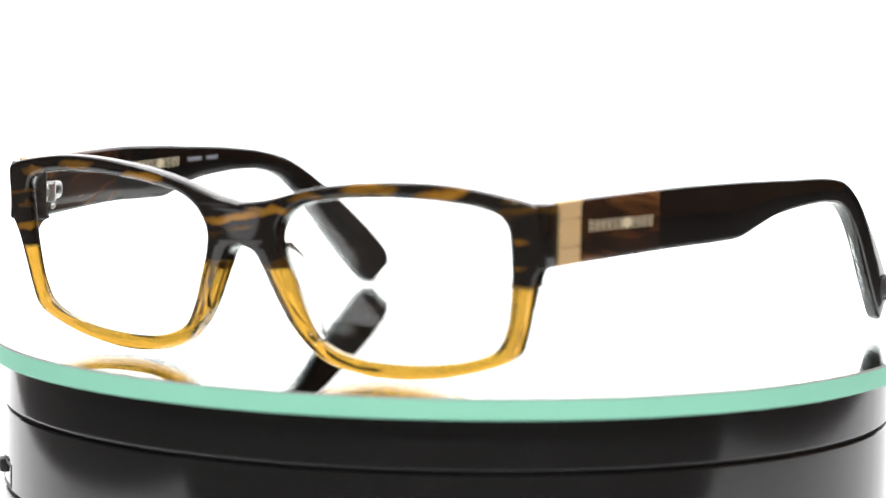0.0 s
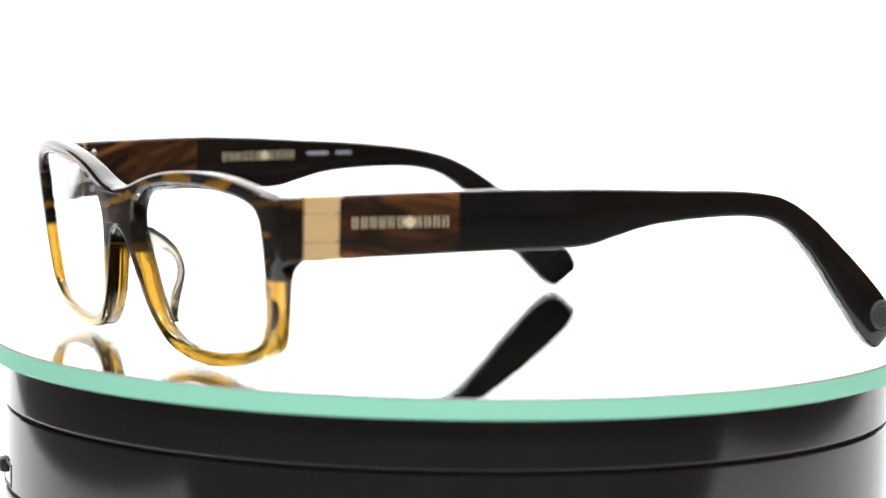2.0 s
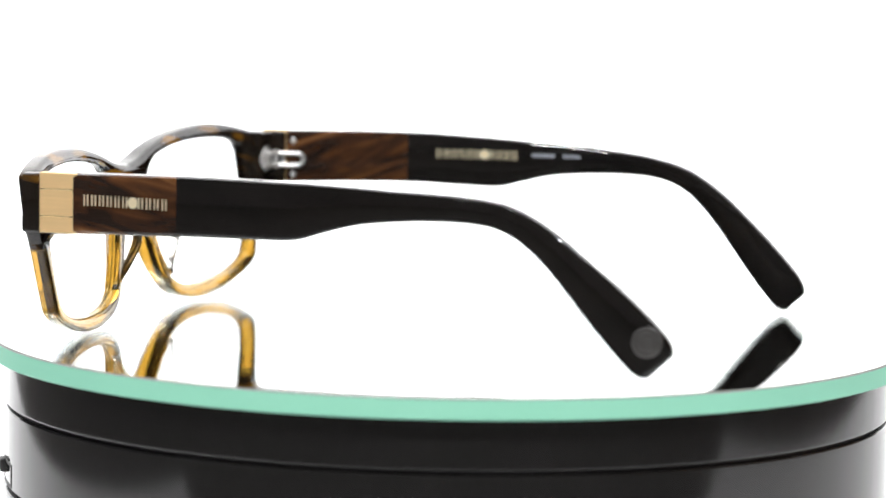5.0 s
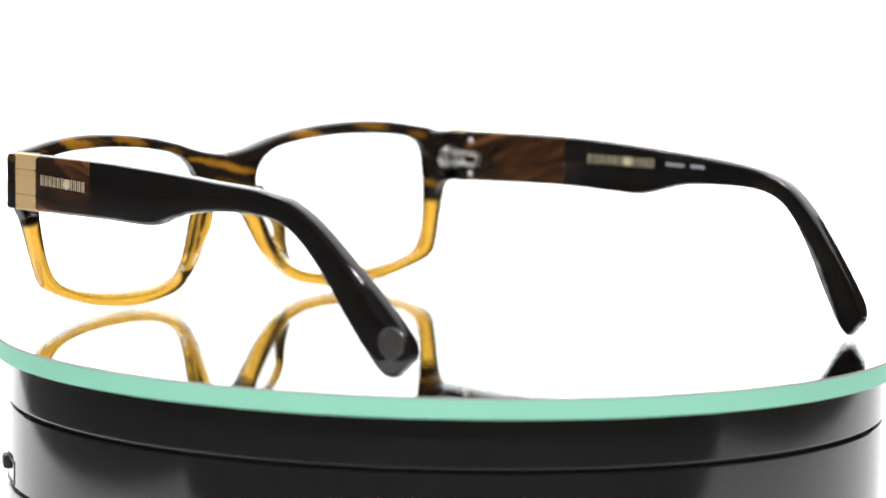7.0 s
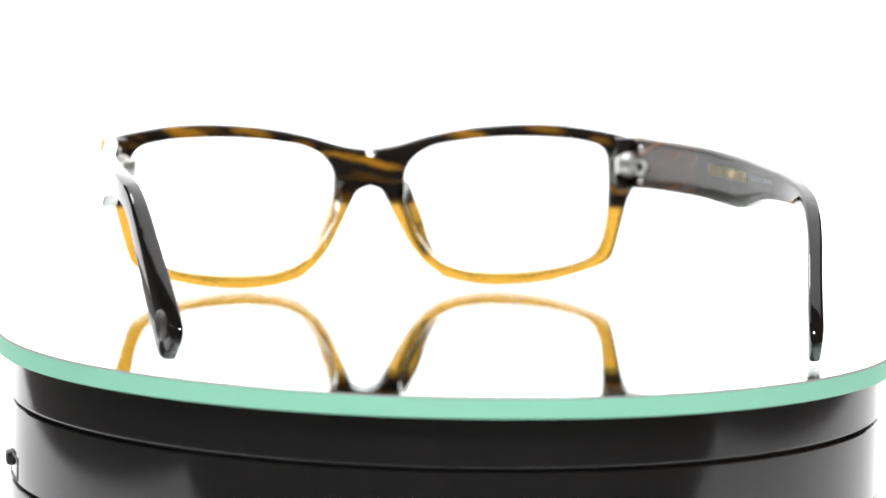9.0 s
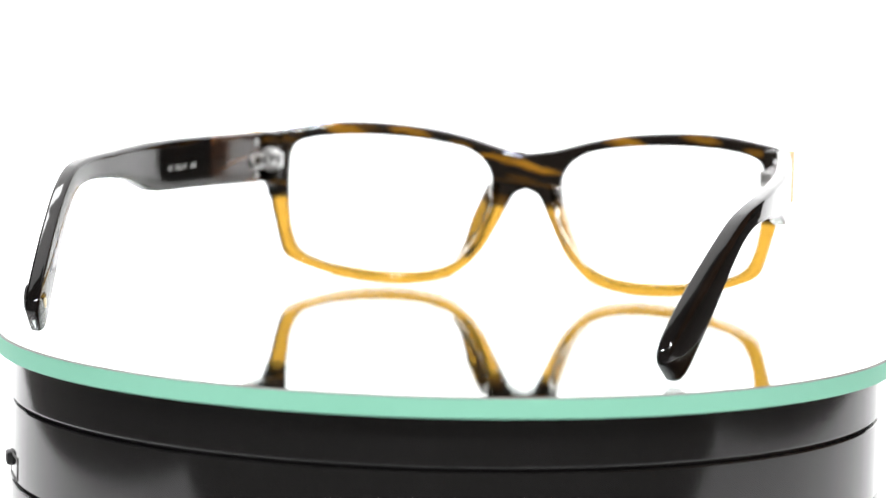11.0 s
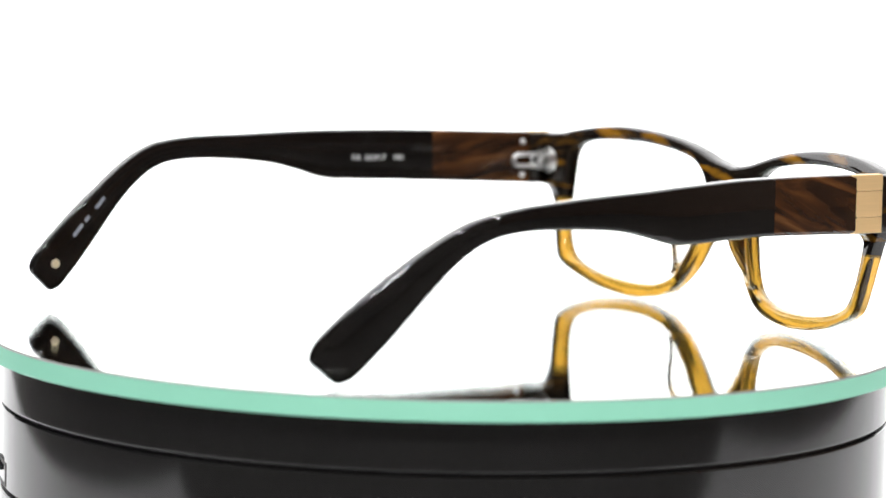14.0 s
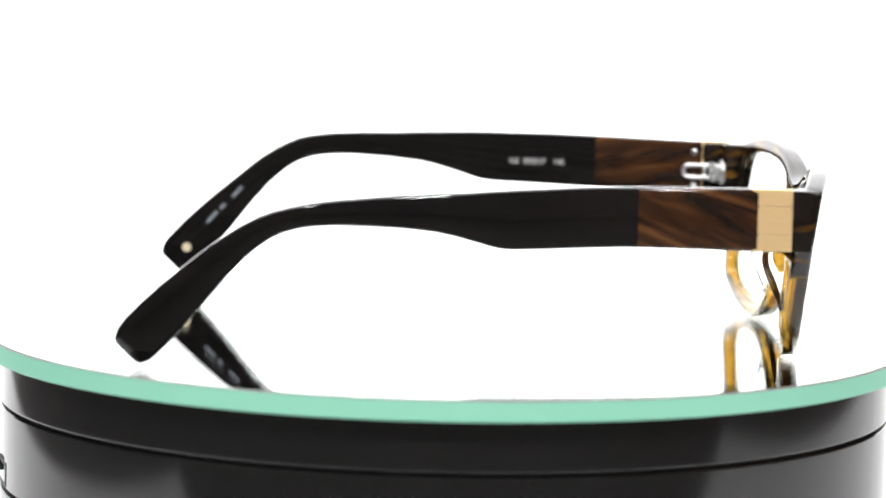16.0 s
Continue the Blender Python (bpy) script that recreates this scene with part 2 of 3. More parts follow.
tagged(part("ceiling_room", bm, ROOM), label="plain grey studio ceiling", category="ceiling", kind="structure")

# ---- the turntable ----
R_GLASS, T_GLASS, R_BASE = 0.1032, 0.0045, 0.0994


def turntable_base():
    top = tagged(new("turntable_base"), label="gloss black round motor base of a display turntable", category="turntable")
    top.location = (0, 0, FLOOR_Z)
    o = -FLOOR_Z

    def band(z0, z1, r):
        c = 0.0003
        bm = bmesh.new()
        lathe(bm, [(0, z0 + o), (r - c, z0 + o), (r - c * 0.3, z0 + c * 0.3 + o), (r, z0 + c + o), (r, z0 + 1.4 * c + o), (r, z1 - 1.4 * c + o), (r, z1 - c + o), (r - c * 0.3, z1 - c * 0.3 + o), (r - c, z1 + o), (0, z1 + o)])
        return bm

    part("upper_ring", band(-0.0151, -0.0050, R_BASE), BASE, top, "gloss black plastic ring")
    part("bearing_gap", band(-0.0051, -0.0045, R_BASE - 0.003), RUBBER, top, "matt black gap under the glass")
    part("seam", band(-0.0162, -0.0150, R_BASE - 0.0012), RUBBER, top, "dark recessed seam")
    part("middle_ring", band(-0.0332, -0.0159, R_BASE), BASE, top, "gloss black plastic ring")
    part("lower_seam", band(-0.0340, -0.0331, R_BASE - 0.0010), RUBBER, top, "dark recessed seam")
    part("foot_ring", band(FLOOR_Z, -0.0339, R_BASE + 0.0004), BASE, top, "gloss black plastic foot")
    # switch at the side: a curved slot with a nub
    def strip(bm, a0, a1, z0, z1):
        rows = []
        for k in range(9):
            a = radians(180 + a0 + (a1 - a0) * k / 8)
            rows.append([bm.verts.new((r * math.cos(a), r * math.sin(a), z + o)) for r, z in ((R_BASE - 0.001, z0), (R_BASE + 0.00012, z0), (R_BASE + 0.00012, z1), (R_BASE - 0.001, z1))])
        for p, q in zip(rows, rows[1:]):
            for k in range(4):
                bm.faces.new((p[k], p[(k + 1) % 4], q[(k + 1) % 4], q[k]))
        bm.faces.new(rows[0])
        bm.faces.new(rows[-1])

    bm = bmesh.new()
    for a0, a1, z0, z1 in ((8.0, 17.5, -0.0281, -0.0275), (8.0, 17.5, -0.0328, -0.0322), (8.0, 8.8, -0.0322, -0.0281), (16.9, 17.5, -0.0322, -0.0281)):
        strip(bm, a0, a1, z0, z1)
    switch = part("switch", bm, RUBBER, top, "dark outline of a small switch slot")
    turn = pose(0, 0, 0, 0, 0, 11)
    bm = bmesh.new()
    rod(bm, (-R_BASE + 0.001, 0.0, -0.0290 + o), (-R_BASE - 0.0008, 0.0, -0.0290 + o), 0.0010)
    box(bm, -R_BASE - 0.0014, -R_BASE + 0.0008, -0.0024, 0.0024, -0.0306 + o, -0.0275 + o, 0.0006)
    bm.transform(turn)
    part("nub", bm, RUBBER, switch, "small matt black nub")
    return top


def mirror_plate():
    top = tagged(new("mirror_plate"), label="round mirror plate with green glass edge on turntable", category="mirror plate")
    c = 0.00035
    bm = bmesh.new()
    lathe(bm, [(0, -T_GLASS + 0.0004), (R_GLASS - 0.0005, -T_GLASS + 0.0004), (R_GLASS - 0.0005, 0), (0, 0)])
    part("glass", bm, GLASS, top, "clear float glass")
    bm = bmesh.new()
    lathe(bm, [(0, -T_GLASS), (R_GLASS - 0.0006, -T_GLASS), (R_GLASS - 0.0006, -T_GLASS + 0.0002), (0, -T_GLASS + 0.0002)])
    part("silvering", bm, SILVER, top, "mirror silvering")
    bm = bmesh.new()
    prof = [(R_GLASS - 0.0003, -T_GLASS), (R_GLASS - c, -T_GLASS), (R_GLASS, -T_GLASS + c), (R_GLASS, -c), (R_GLASS - 0.0003, -c), (R_GLASS - 0.0003, -T_GLASS)]
    lathe(bm, prof, 256)
    part("edge", bm, EDGE, top, "mint green polished glass edge")
    bm = bmesh.new()
    lathe(bm, [(R_GLASS - 0.00045, -c), (R_GLASS, -c), (R_GLASS - c, 0.0), (R_GLASS - 0.00045, 0.0), (R_GLASS - 0.00045, -c)], 256)
    part("ground_chamfer", bm, GROUND, top, "dull grey ground chamfer")
    return top


# ---- the eyeglasses ----
MM = 0.001
SHIFT = -0.9
CAMBER, LEAN, RIDGE, THICK = 0.00147, 0.14, -17.1, 4.2


def sheet(x, z):
    """Depth of the middle of the front, in mm: bowed sideways and leaning back below."""
    return RIDGE + CAMBER * x * x + LEAN * (38.0 - z)


OUTER = [(0, 34.6), (7, 35.7), (16, 38.2), (26, 40.1), (40, 41.2), (50, 41.0), (60, 39.6), (65.8, 38.3), (67.3, 37.4), (67.7, 35), (67.8, 28), (67.3, 25.4), (66, 22.8), (64.6, 18), (63, 12),
         (61.6, 8.0), (60, 6.4), (56, 4.6), (46, 1.8), (35, 0.5), (26.5, 0.9), (18, 3.2), (11.6, 9.0), (7.3, 16.5), (4.8, 21.5), (3.1, 24.3), (0, 25.6)]
INNER = [(61.3, 30.5), (61.0, 33.4), (59.4, 35.5), (54, 37.1), (41, 37.9), (31.5, 37.6), (23, 36.7), (15.5, 35.1), (11.3, 32.4), (9.1, 28.4), (9.7, 23.4), (11.3, 19), (13.8, 12.2), (17.0, 7.4),
         (23.5, 4.6), (32.5, 3.8), (43, 4.4), (52, 6.1), (57.3, 8.6), (59.7, 13), (60.7, 18), (61.3, 25)]


def front_mesh():
    half = spline(OUTER, 5)
    loop = [(p.x, p.y) for p in half] + [(-p.x, p.y) for p in reversed(half[1:-1])]
    hole = [(p.x, p.y) for p in spline(INNER, 5, True)]
    cu = bpy.data.curves.new("front_outline", "CURVE")
    cu.dimensions, cu.fill_mode = "2D", "BOTH"
    for ring in (loop, hole, [(-x, y) for x, y in reversed(hole)]):
        sp = cu.splines.new("POLY")
        sp.points.add(len(ring) - 1)
        for q, (x, y) in zip(sp.points, ring):
            q.co = (x, y, 0, 1)
        sp.use_cyclic_u = True
    cu.extrude, cu.bevel_depth, cu.bevel_resolution, cu.offset = THICK / 2 - 1.1, 1.1, 5, -1.1
    tmp = new("front_outline", cu)
    me = bpy.data.meshes.new_from_object(tmp.evaluated_get(bpy.context.evaluated_depsgraph_get()))
    bpy.data.objects.remove(tmp)
    for v in me.vertices:
        x, z, w = v.co
        if w < 0:
            w *= 1 + 0.55 * math.exp(-((x / 16) ** 2))
        v.co = Vector((x + SHIFT, sheet(x, z) + w, z)) * MM
    bm = bmesh.new()
    bm.from_mesh(me)
    bmesh.ops.remove_doubles(bm, verts=bm.verts, dist=1e-7)
    return bm


def lens_mesh(side):
    """A thin meniscus that fills the rim's opening."""
    ring = spline(INNER, 3, True)
    cx, cz = 35.0, 21.0
    bm = bmesh.new()
    layers = []
    for w in (-0.5, 0.9):
        rows = []
        for f in (0.33, 0.66, 1.008):
            row = []
            for p in ring:
                x, z = cx + (p.x - cx) * f, cz + (p.y - cz) * f
                bow = -1.1 * (1 - ((x - cx) / 28) ** 2)
                row.append(bm.verts.new(Vector((side * x + SHIFT, sheet(x, z) + w + bow, z)) * MM))
            rows.append(row)
        c = bm.verts.new(Vector((side * cx + SHIFT, sheet(cx, cz) + w - 1.1, cz)) * MM)
        n = len(ring)
        for k in range(n):
            bm.faces.new((c, rows[0][k], rows[0][(k + 1) % n]))
            for a, b in zip(rows, rows[1:]):
                bm.faces.new((a[k], b[k], b[(k + 1) % n], a[(k + 1) % n]))
        layers.append(rows[-1])
    a, b = layers
    for k in range(len(a)):
        bm.faces.new((a[k], b[k], b[(k + 1) % len(a)], a[(k + 1) % len(a)]))
    return bm


def between(table, z):
    for (z0, a), (z1, b) in zip(table, table[1:]):
        if z0 <= z <= z1:
            return a + (b - a) * (z - z0) / (z1 - z0)
    return table[0][1] if z < table[0][0] else table[-1][1]


# temple: pairs of upper and lower edge, in mm back from the hinge and up
UPPER = [(0.4, 38.7), (8, 38.8), (17, 38.9), (26, 38.95), (36, 38.9), (46, 38.6), (54, 38.3), (61, 37.9), (69, 37.4), (78, 36.7), (87, 35.8), (94, 34.9), (100, 33.5), (105, 31.3), (110, 28.2), (115.5, 23.9), (121, 19.2), (126.5, 14.0), (130.3, 9.9)]
LOWER = [(0.4, 25.8), (8, 26.1), (17, 26.4), (26, 26.7), (36, 26.9), (46, 27.0), (53, 27.3), (59, 29.0), (66, 30.8), (75, 31.8), (84, 32.2), (90, 32.0), (95, 31.2), (99, 29.6), (103.5, 26.3), (108.5, 21.0), (113.5, 14.8), (119, 8.3), (123.2, 3.8)]
FACE = {1: [(0, 68.4), (25, 72.1), (54, 77.0), (90, 79.0), (110, 77.4), (127, 74.7), (136, 73.4)],
        -1: [(0, 70.2), (25, 74.8), (54, 79.2), (85, 80.4), (95, 79.1), (105, 77.4), (116, 73.7), (124, 70.7), (136, 67.6)]}
WALL = 3.5


def face(side, y):
    """Sideways place of the temple's outer face, in mm, at y back from the hinge."""
    line = FACE[side]
    for (y0, x0), (y1, x1) in zip(line, line[1:]):
        if y <= y1 or y1 == line[-1][0]:
            return x0 + (x1 - x0) * (y - y0) / (y1 - y0)


def smooth_face(side, y):
    return sum(face(side, y + d) for d in (-8, -4, 0, 4, 8)) / 5 if y > 8 else face(side, y)


def lift(side, y):
    """The left arm is bent up a little more, and sits a little further back, than the right."""
    s = min(max((y - 15) / 80, 0), 1)
    s = s * s * (3 - 2 * s)
    return Vector((1.4, 0.9)) * s if side > 0 else Vector((0.6, -1.2)) * s


# how far each arm's upper and lower edge stands off the common outline, in mm
TOP_OFF = {1: [(0, 0), (40, 0.5), (60, 0.8), (74, 1.0), (88, 1.8), (97, 1.9), (104, 1.1), (112, 0.1), (132, 0.0)], -1: [(0, 0), (60, 0.2), (75, 0.6), (88, 0.7), (98, 0.2), (108, -0.5), (120, -0.7), (132, -0.7)]}
LOW_OFF = {1: [(0, 0), (95, 0), (105, -0.5), (115, -0.8), (132, -0.8)], -1: [(0, 0), (26, 0), (51, -0.6), (90, -0.8), (105, -1.2), (132, -1.2)]}


def temple_mesh(side, y_from, y_to):
    """Loft of rounded oblong sections between two distances along the temple."""
    up, lo = spline(UPPER, 6)[:-2], spline(LOWER, 6)[:-2]
    c = 0.85
    bm = bmesh.new()
    rows = []

    def ring(u, w, thin=0.0, short=0.0):
        row = []
        # the scarfed joint of the right arm reaches further back inside than outside
        m = (u.x + w.x) / 2
        scarf = 5.0 * math.exp(-(((m - 27.5) / 9) ** 2)) if side < 0 else 0.0
        h = (u - w).length
        d = (u - w) / h
        order = ((1, 1, 0), (-1, 1, 90), (-1, -1, 180), (1, -1, 270))
        for sx, su, a0 in order:
            for k in range(5):
                a = radians(a0 + 22.5 * k)
                px = sx * (WALL / 2 - c - thin) + c * math.cos(a)
                pu = su * (h / 2 - c - short) + c * math.sin(a)
                q = (u + w) / 2 + d * pu
                q = q + lift(side, q.x) + Vector((scarf * (0.4 - px / WALL), 0))
                row.append(bm.verts.new(Vector((side * (smooth_face(side, q.x) - WALL / 2 + px), q.x, q.y)) * MM))
        return row

    for u, w in zip(up, lo):
        m = (u.x + w.x) / 2
        u, w = u + Vector((0, between(TOP_OFF[side], u.x))), w + Vector((0, between(LOW_OFF[side], w.x)))
        if y_from - 1e-3 <= m <= y_to + 1e-3:
            rows.append(ring(u, w))
    if y_to > 130:
        u, w = up[-1] + Vector((0, TOP_OFF[side][-1][1])), lo[-1] + Vector((0, LOW_OFF[side][-1][1]))
        tip = 4.3 if side > 0 else 5.1
        n = Vector((0.66, -0.75))
        for k in range(1, 11):
            a = radians(9 * k)
            rows.append(ring(u + n * tip * math.sin(a), w + n * tip * math.sin(a), 0.85 * (1 - math.cos(a)), 2.1 * (1 - math.cos(a))))
    for a, b in zip(rows, rows[1:]):
        for k in range(20):
            bm.faces.new((a[k], a[(k + 1) % 20], b[(k + 1) % 20], b[k]))
    bm.faces.new(rows[0])
    bm.faces.new(rows[-1])
    return bm


def on_face(side, y, z, inner=False, out=0.06):
    """A frame on the temple's face: x along the writing, y up, z out of the face."""
    dx = smooth_face(side, y + 1) - smooth_face(side, y - 1)
    back = Vector((side * dx, 2.0, 0)).normalized()
    outward = Vector((side * back.y, -side * back.x, 0)) * (-1 if inner else 1)
    upv = Vector((0, 0, 1))
    right = upv.cross(outward)
    base = Vector((side * (smooth_face(side, y) - (WALL if inner else 0)), y, z)) * MM + outward * out * MM
    return Matrix((right, upv, outward)).transposed().to_4x4(), base


def stamp(bm, side, y, z, w, h, inner=False, tall=0.08):
    """A thin bar on the temple's face, w by h mm."""
    rot, base = on_face(side, y, z, inner)
    rot.translation = base
    box_m = rot @ Matrix.Diagonal((w * MM, h * MM, tall * 2 * MM, 1))
    bmesh.ops.create_cube(bm, size=1.0, matrix=box_m)


def writing(text, size, material, parent, side, y, z, name, inner=True):
    cu = bpy.data.curves.new(name, "FONT")
    cu.body, cu.size, cu.align_x, cu.align_y, cu.extrude = text, size * MM, "LEFT", "CENTER", 0.03 * MM
    tmp = new(name, cu)
    me = bpy.data.meshes.new_from_object(tmp.evaluated_get(bpy.context.evaluated_depsgraph_get()))
    bpy.data.objects.remove(tmp)
    rot, base = on_face(side, y, z, inner)
    rot.translation = base
    me.transform(rot)
    return part(name, me, material, parent, "small white printed size marking", 0)


def wordmark(side, y0, y1, z, h, parent, material, inner):
    """The maker's wordmark as plain upright bars with a round sign between."""
    n = 11
    step = (y1 - y0) / n
    for i in range(n):
        y = y0 + (i + 0.5) * step
        bm = bmesh.new()
        if i == 6:
            rot, base = on_face(side, y, z, inner)
            rot.translation = base
            bmesh.ops.create_cone(bm, cap_ends=True, segments=24, radius1=h * 0.52 * MM, radius2=h * 0.52 * MM, depth=0.16 * MM, matrix=rot)
            part("round_sign", bm, material, parent, "gold round sign")
        else:
            for dy in (-0.22, 0.22):
                stamp(bm, side, y + dy * abs(step), z, 0.27, h, inner)
            part("letter_bar", bm, material, parent, "gold bars", 0)


def hinge(side, glasses):
    """Steel hinge: round plate on the front, two knuckles with a pin, a rounded loop on the temple, two studs."""
    s, ox = side, 0.5 if side > 0 else 2.6

    def at(x0, x1, y0, y1, z0, z1, bv):
        b = bmesh.new()
        x0, x1 = x0 + ox, x1 + ox
        box(b, min(s * x0, s * x1) * MM, max(s * x0, s * x1) * MM, y0 * MM, y1 * MM, z0 * MM, z1 * MM, bv * MM)
        return b

    b = bmesh.new()
    rod(b, (s * (63.2 + ox) * MM, -5.2 * MM, 31.5 * MM), (s * (63.2 + ox) * MM, -4.1 * MM, 31.5 * MM), 3.15 * MM, 32)
    bmesh.ops.bevel(b, geom=[e for e in b.edges if len(e.link_faces) == 2 and e.calc_face_angle() > 1.0], offset=0.3 * MM, segments=3, profile=0.5, affect="EDGES")
    top = part("hinge", b, STEEL, glasses, "polished steel hinge")
    for z0, z1 in ((29.5, 30.6), (32.4, 33.5)):
        part("knuckle", at(59.9, 65.3, -4.3, -1.9, z0, z1, 0.35), STEEL, top)
    part("end_plate", at(59.7, 60.6, -4.3, -2.3, 29.5, 33.5, 0.3), STEEL, top)
    part("middle_knuckle", at(62.6, 64.6, -3.6, -1.4, 30.7, 32.3, 0.5), STEEL, top)
    b = bmesh.new()
    rod(b, (s * (63.6 + ox) * MM, -2.2 * MM, 29.2 * MM), (s * (63.6 + ox) * MM, -2.2 * MM, 33.8 * MM), 0.75 * MM)
    part("screw", b, STEEL, top)
    # rounded loop let into the temple's inner face
    line = [(-2.2, 1.95)] + [(3.3 + 1.95 * math.sin(radians(a)), 1.95 * math.cos(radians(a))) for a in range(0, 181, 15)] + [(-2.2, -1.95)]
    b = bmesh.new()
    rows = []
    for y, dz in line:
        k = 0.5
        cy = min(y, 3.3)
        yi, zi = cy + (y - cy) * k, dz * k
        xs = smooth_face(side, max(y, 0)) - WALL
        rows.append([b.verts.new(Vector((s * px, py, 31.5 + pz)) * MM) for px, py, pz in ((xs + 0.4, y, dz), (xs - 0.75, y, dz), (xs - 0.95, y + (yi - y) * 0.3, dz + (zi - dz) * 0.3), (xs - 0.95, y + (yi - y) * 0.7, dz + (zi - dz) * 0.7), (xs - 0.75, yi, zi), (xs + 0.4, yi, zi))])
    for p, q in zip(rows, rows[1:]):
        for k in range(6):
            b.faces.new((p[k], p[(k + 1) % 6], q[(k + 1) % 6], q[k]))
    b.faces.new(rows[0])
    b.faces.new(rows[-1])
    part("temple_loop", b, STEEL, top)
    for y, z in ((-0.4, 30.9), (-0.4, 32.1)):
        b = bmesh.new()
        bmesh.ops.create_uvsphere(b, u_segments=12, v_segments=8, radius=0.5 * MM, matrix=Matrix.Translation((s * (smooth_face(side, 0) - WALL - 0.1) * MM, y * MM, z * MM)))
        part("rivet", b, STEEL, top)
    for z in (27.9, 36.2):
        b = bmesh.new()
        bmesh.ops.create_uvsphere(b, u_segments=16, v_segments=8, radius=0.8 * MM, matrix=Matrix.Translation((s * (smooth_face(side, 2.1) - WALL + 0.1) * MM, 2.1 * MM, z * MM)))
        part("stud", b, STEEL, top)
    return top


def temple(side, glasses):
    t = part("temple", temple_mesh(side, 26.0, 140), BLACK, glasses, "glossy black-brown acetate temple arm with curved tip", 25)
    part("horn_section", temple_mesh(side, 0.0, 26.0), HORN[side], t, "brown streaked horn-look acetate section", 25)
    # brushed gold plate in three strips with fine grooves
    for z0, z1 in ((26.0, 29.4), (29.55, 35.1), (35.25, 38.7)):
        b = bmesh.new()
        x0, x1 = sorted((side * (66.6 if side > 0 else 67.8) * MM, side * (68.6 if side > 0 else 70.35) * MM))
        box(b, x0, x1, -6.3 * MM, 2.2 * MM, z0 * MM, z1 * MM, 0.12 * MM)
        part("gold_plate", b, GOLD, t, "brushed gold metal plate", 15)
    return t


FLANK = [(4.6, 21.5), (7.4, 17.0), (12.2, 13.8), (19.0, 11.3), (23.4, 9.7), (28.4, 9.1)]
REACH = [(7.6, 0.1), (9.5, 1.0), (11.5, 2.2), (15.0, 4.2), (17.0, 5.2), (19.0, 5.6), (22.0, 5.2), (24.0, 4.0), (25.5, 2.4), (26.9, 0.1)]


def nose_pad(side, glasses):
    """A clear wedge glued to the back of the nasal flank: a ridge beside the lens, sloping towards the nose."""
    b = bmesh.new()
    rows = []
    n = 34
    for i in range(n + 1):
        z = 7.6 + 19.3 * (0.5 - 0.5 * math.cos(math.pi * i / n))
        x0 = sum(between(FLANK, z + d) for d in (-1.5, 0, 1.5)) / 3
        far = sum(between(REACH, z + d) for d in (-0.8, 0, 0.8)) / 3
        r = min(0.45, 0.25 + far * 0.1)
        top = THICK / 2 + far
        section = [(0.15, 0.9), (0.35, top * 0.6)]
        section += [(0.5 - r + r * math.cos(radians(a)), top - r + r * math.sin(radians(a))) for a in range(0, 121, 24)]
        section += [(-1.7, 1.9 + far * 0.68), (-2.7, 1.9 + far * 0.28), (-3.1, 0.9)]
        row = []
        for dx, w in section:
            x = x0 + dx
            row.append(b.verts.new(Vector((side * x + SHIFT, sheet(x0, z) + w, z)) * MM))
        rows.append(row)
    m = len(rows[0])
    for a, c in zip(rows, rows[1:]):
        for k in range(m):
            b.faces.new((a[k], a[(k + 1) % m], c[(k + 1) % m], c[k]))
    b.faces.new(rows[0])
    b.faces.new(rows[-1])
    return part("nose_pad", b, PAD, glasses, "clear nose pad", 60)


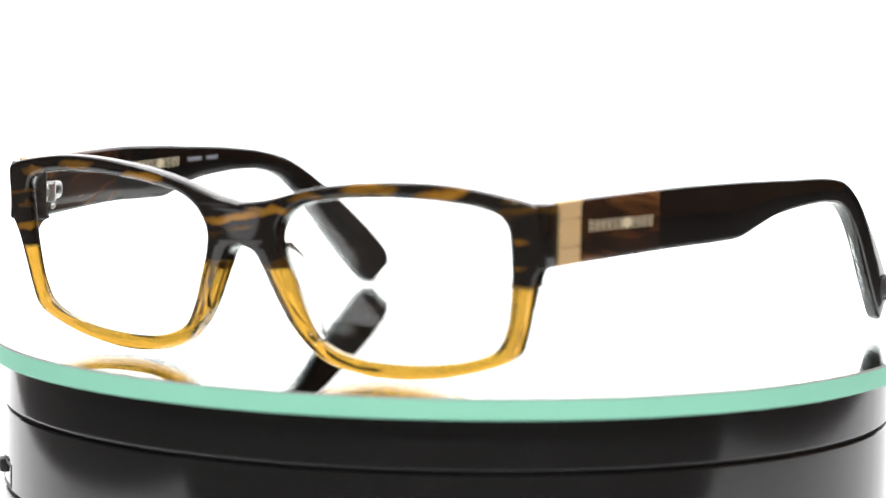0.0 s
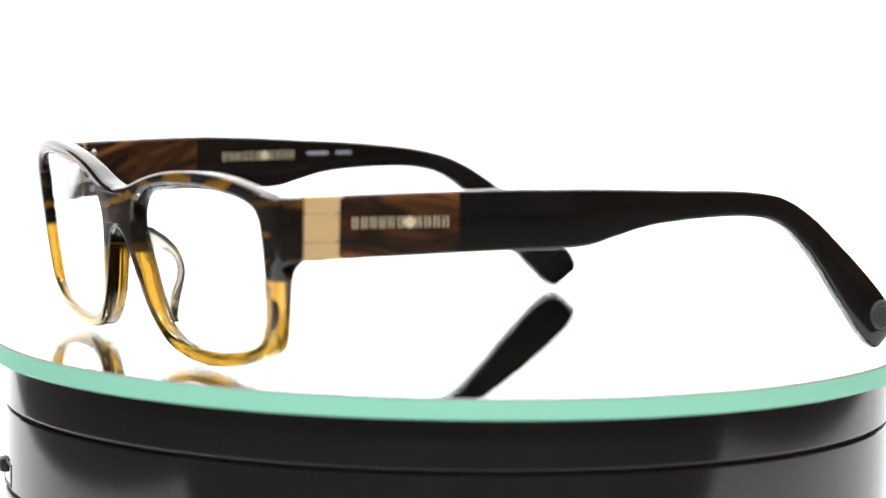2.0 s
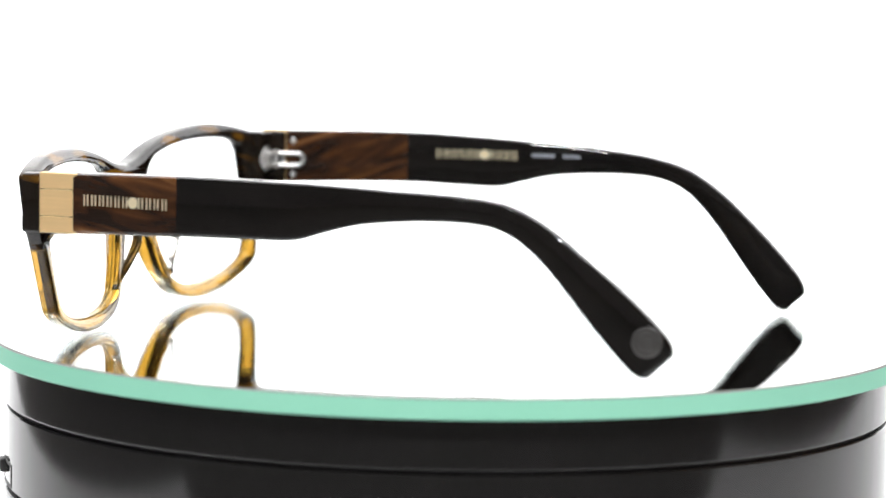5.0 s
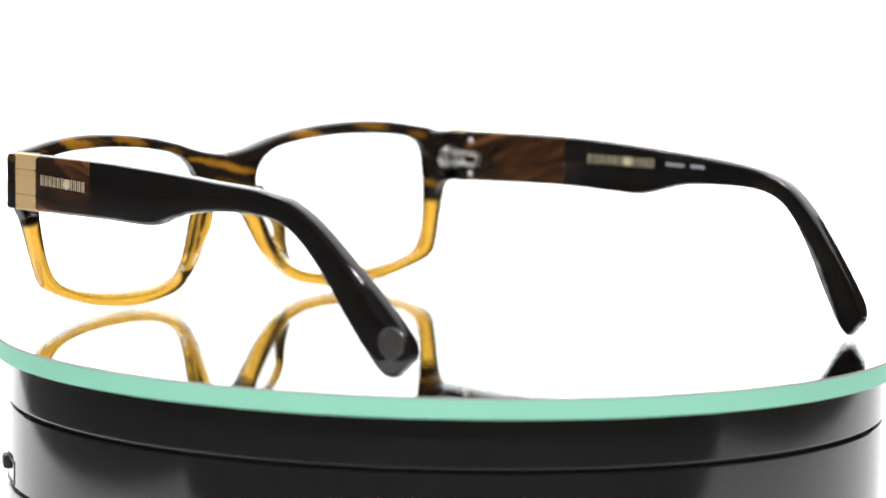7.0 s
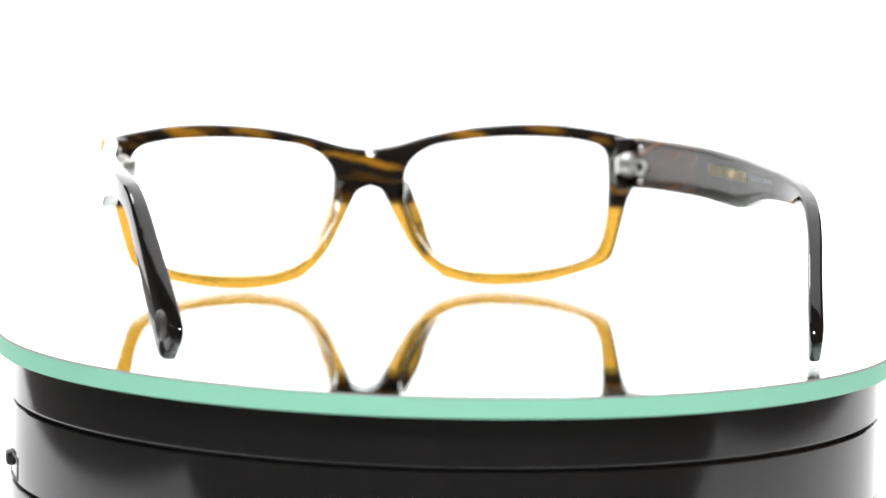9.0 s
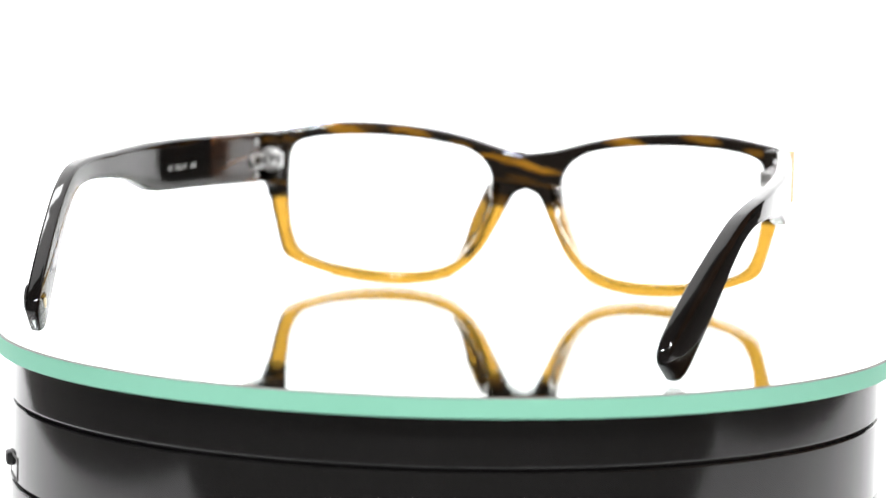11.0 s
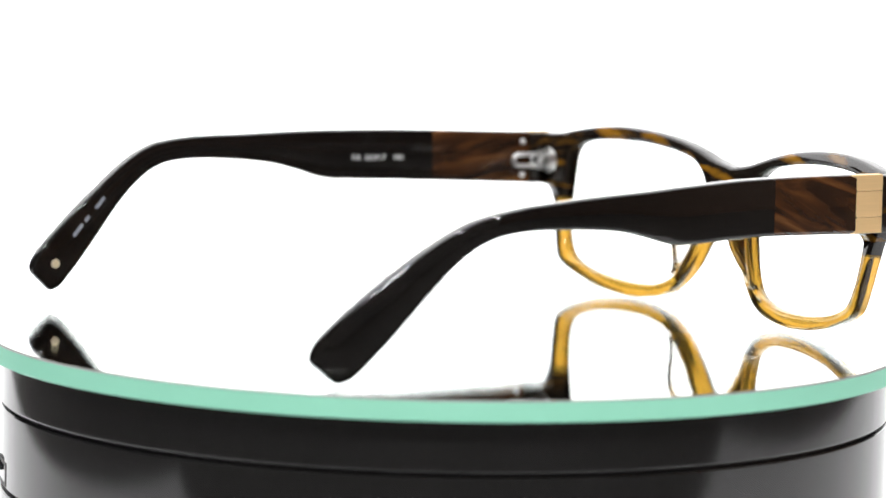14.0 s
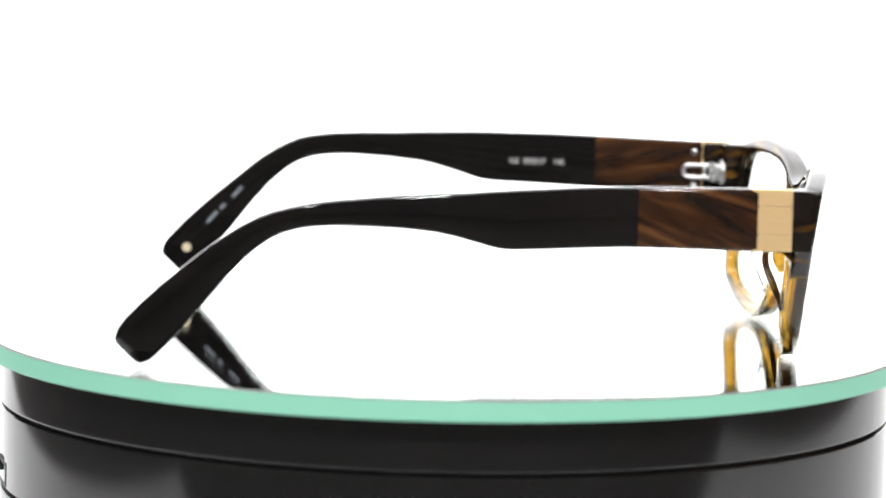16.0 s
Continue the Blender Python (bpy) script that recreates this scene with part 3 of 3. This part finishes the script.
def eyeglasses():
    top = tagged(new("eyeglasses"), label="two-tone tortoise and amber acetate eyeglasses with black temples", category="eyeglasses")
    part("front_frame", front_mesh(), FRONT, top, "dark tortoise acetate front fading to clear amber", 40)
    for side in (1, -1):
        part("lens", lens_mesh(side), LENS, top, "clear demo lens", 60)
        b = bmesh.new()
        out = 0.0 if side > 0 else 1.1
        for xa, xb, ya, yb in ((61.6, 68.0, -10.9, -4.6), (65.5, 68.0, -5.4, -0.2)):
            x0, x1 = sorted((side * (xa + out) * MM, side * (xb + out) * MM))
            box(b, x0, x1, ya * MM, yb * MM, 25.6 * MM, 38.4 * MM, 0.8 * MM, 3)
        # hollow fillet under the end piece
        line = [(-8.6, 26.4), (-3.0, 26.4)] + [(-3.0 + 3.9 * math.cos(radians(a)), 21.9 + 3.9 * math.sin(radians(a))) for a in range(90, 181, 10)] + [(-8.6, 21.9)]
        ends = [[b.verts.new(Vector((side * (x + out), y, z)) * MM) for y, z in line] for x in (62.4, 65.2)]
        for k in range(len(line)):
            b.faces.new((ends[0][k], ends[0][(k + 1) % len(line)], ends[1][(k + 1) % len(line)], ends[1][k]))
        b.faces.new(ends[0])
        b.faces.new(ends[1])
        part("end_piece", b, FRONT, top, "dark tortoise end piece", 15)
        nose_pad(side, top)
        t = temple(side, top)
        hinge(side, top)
        if side == 1:
            wordmark(1, 3.6, 24.2, 33.3, 2.3, t, GILT, False)
            for text, y in (("CE", 47.0), ("55", 43.6), ("17", 40.0), ("145", 36.4)):
                writing(text, 1.9, WHITEPRINT, t, 1, y, 32.6, "size_marking")
            b = bmesh.new()
            for dy, dz, w, h in ((0, 0.55, 1.2, 0.18), (0, -0.55, 1.2, 0.18), (0.5, 0, 0.18, 1.2), (-0.5, 0, 0.18, 1.2)):
                stamp(b, 1, 40.9 + dy, 32.6 + dz, w, h, True, 0.03)
            part("size_square", b, WHITEPRINT, t, "small white printed square", 0)
            # worn print and a small gilt dot inside the tip
            for k, (y, z, w) in enumerate(((112.5, 23.2, 3.4), (116.0, 19.6, 1.6), (118.5, 17.0, 3.6))):
                rot, base = on_face(1, y + 1.4, z + 0.2, True, 0.0)
                rot = rot @ pose(0, 0, 0, 0, 0, 47).to_3x3().to_4x4()
                rot.translation = base
                b = bmesh.new()
                bmesh.ops.create_cube(b, size=1.0, matrix=rot @ Matrix.Diagonal((w * MM, 0.8 * MM, 0.2 * MM, 1)))
                part("print_bar", b, GREYPRINT, t, "small worn grey print", 0)
            rot, base = on_face(1, 126.0, 9.6, True, 0.0)
            rot.translation = base
            b = bmesh.new()
            bmesh.ops.create_cone(b, cap_ends=True, segments=24, radius1=1.1 * MM, radius2=1.1 * MM, depth=0.2 * MM, matrix=rot)
            part("gilt_dot", b, GILT, t, "small gilt dot inside the tip")
            # round sign let into the tip
            rot, base = on_face(1, 127.3, 10.6, False, 0.0)
            rot.translation = base
            b = bmesh.new()
            for r0, r1, h in ((3.3, 3.2, 0.30), (1.3, 1.0, 0.55)):
                bmesh.ops.create_cone(b, cap_ends=True, segments=32, radius1=r0 * MM, radius2=r1 * MM, depth=h * MM, matrix=rot)
            for r, wd in ((2.9, 0.28), (1.9, 0.22)):
                ring = []
                for k in range(40):
                    row = []
                    for j in range(8):
                        d = (r + wd * math.cos(j * math.pi / 4)) * MM
                        row.append(b.verts.new(rot @ Vector((d * math.cos(k * math.pi / 20), d * math.sin(k * math.pi / 20), (0.18 + wd * math.sin(j * math.pi / 4)) * MM))))
                    ring.append(row)
                for k in range(40):
                    for j in range(8):
                        b.faces.new((ring[k][j], ring[(k + 1) % 40][j], ring[(k + 1) % 40][(j + 1) % 8], ring[k][(j + 1) % 8]))
            part("tip_sign", b, SIGN, t, "dark grey resin round sign on the tip")
        else:
            wordmark(-1, 37.2, 57.8, 34.0, 2.3, t, GILT, True)
            for y0, y1 in ((61.2, 67.0), (69.0, 73.4)):
                b = bmesh.new()
                stamp(b, -1, (y0 + y1) / 2, 34.2, y1 - y0, 0.9, True, 0.03)
                part("print_bar", b, GREYPRINT, t, "small grey printed bar", 0)
    return top


base = turntable_base()
plate = mirror_plate()
glasses = eyeglasses()

SPIN, START = -14.75, 5.526
SIT = pose(-0.03754, -0.05051, 0.0, 0, 0, -38.63) @ pose(0, 0, 0, 0, 0.35, 0)


def motions():
    """The plate turns evenly and carries the eyeglasses."""
    times = [i * 0.5 for i in range(33)]
    walk(plate, [(t, pose(0, 0, 0, 0, 0, START + SPIN * t)) for t in times])
    walk(glasses, [(t, pose(0, 0, 0, 0, 0, START + SPIN * t) @ SIT) for t in times])


motions()
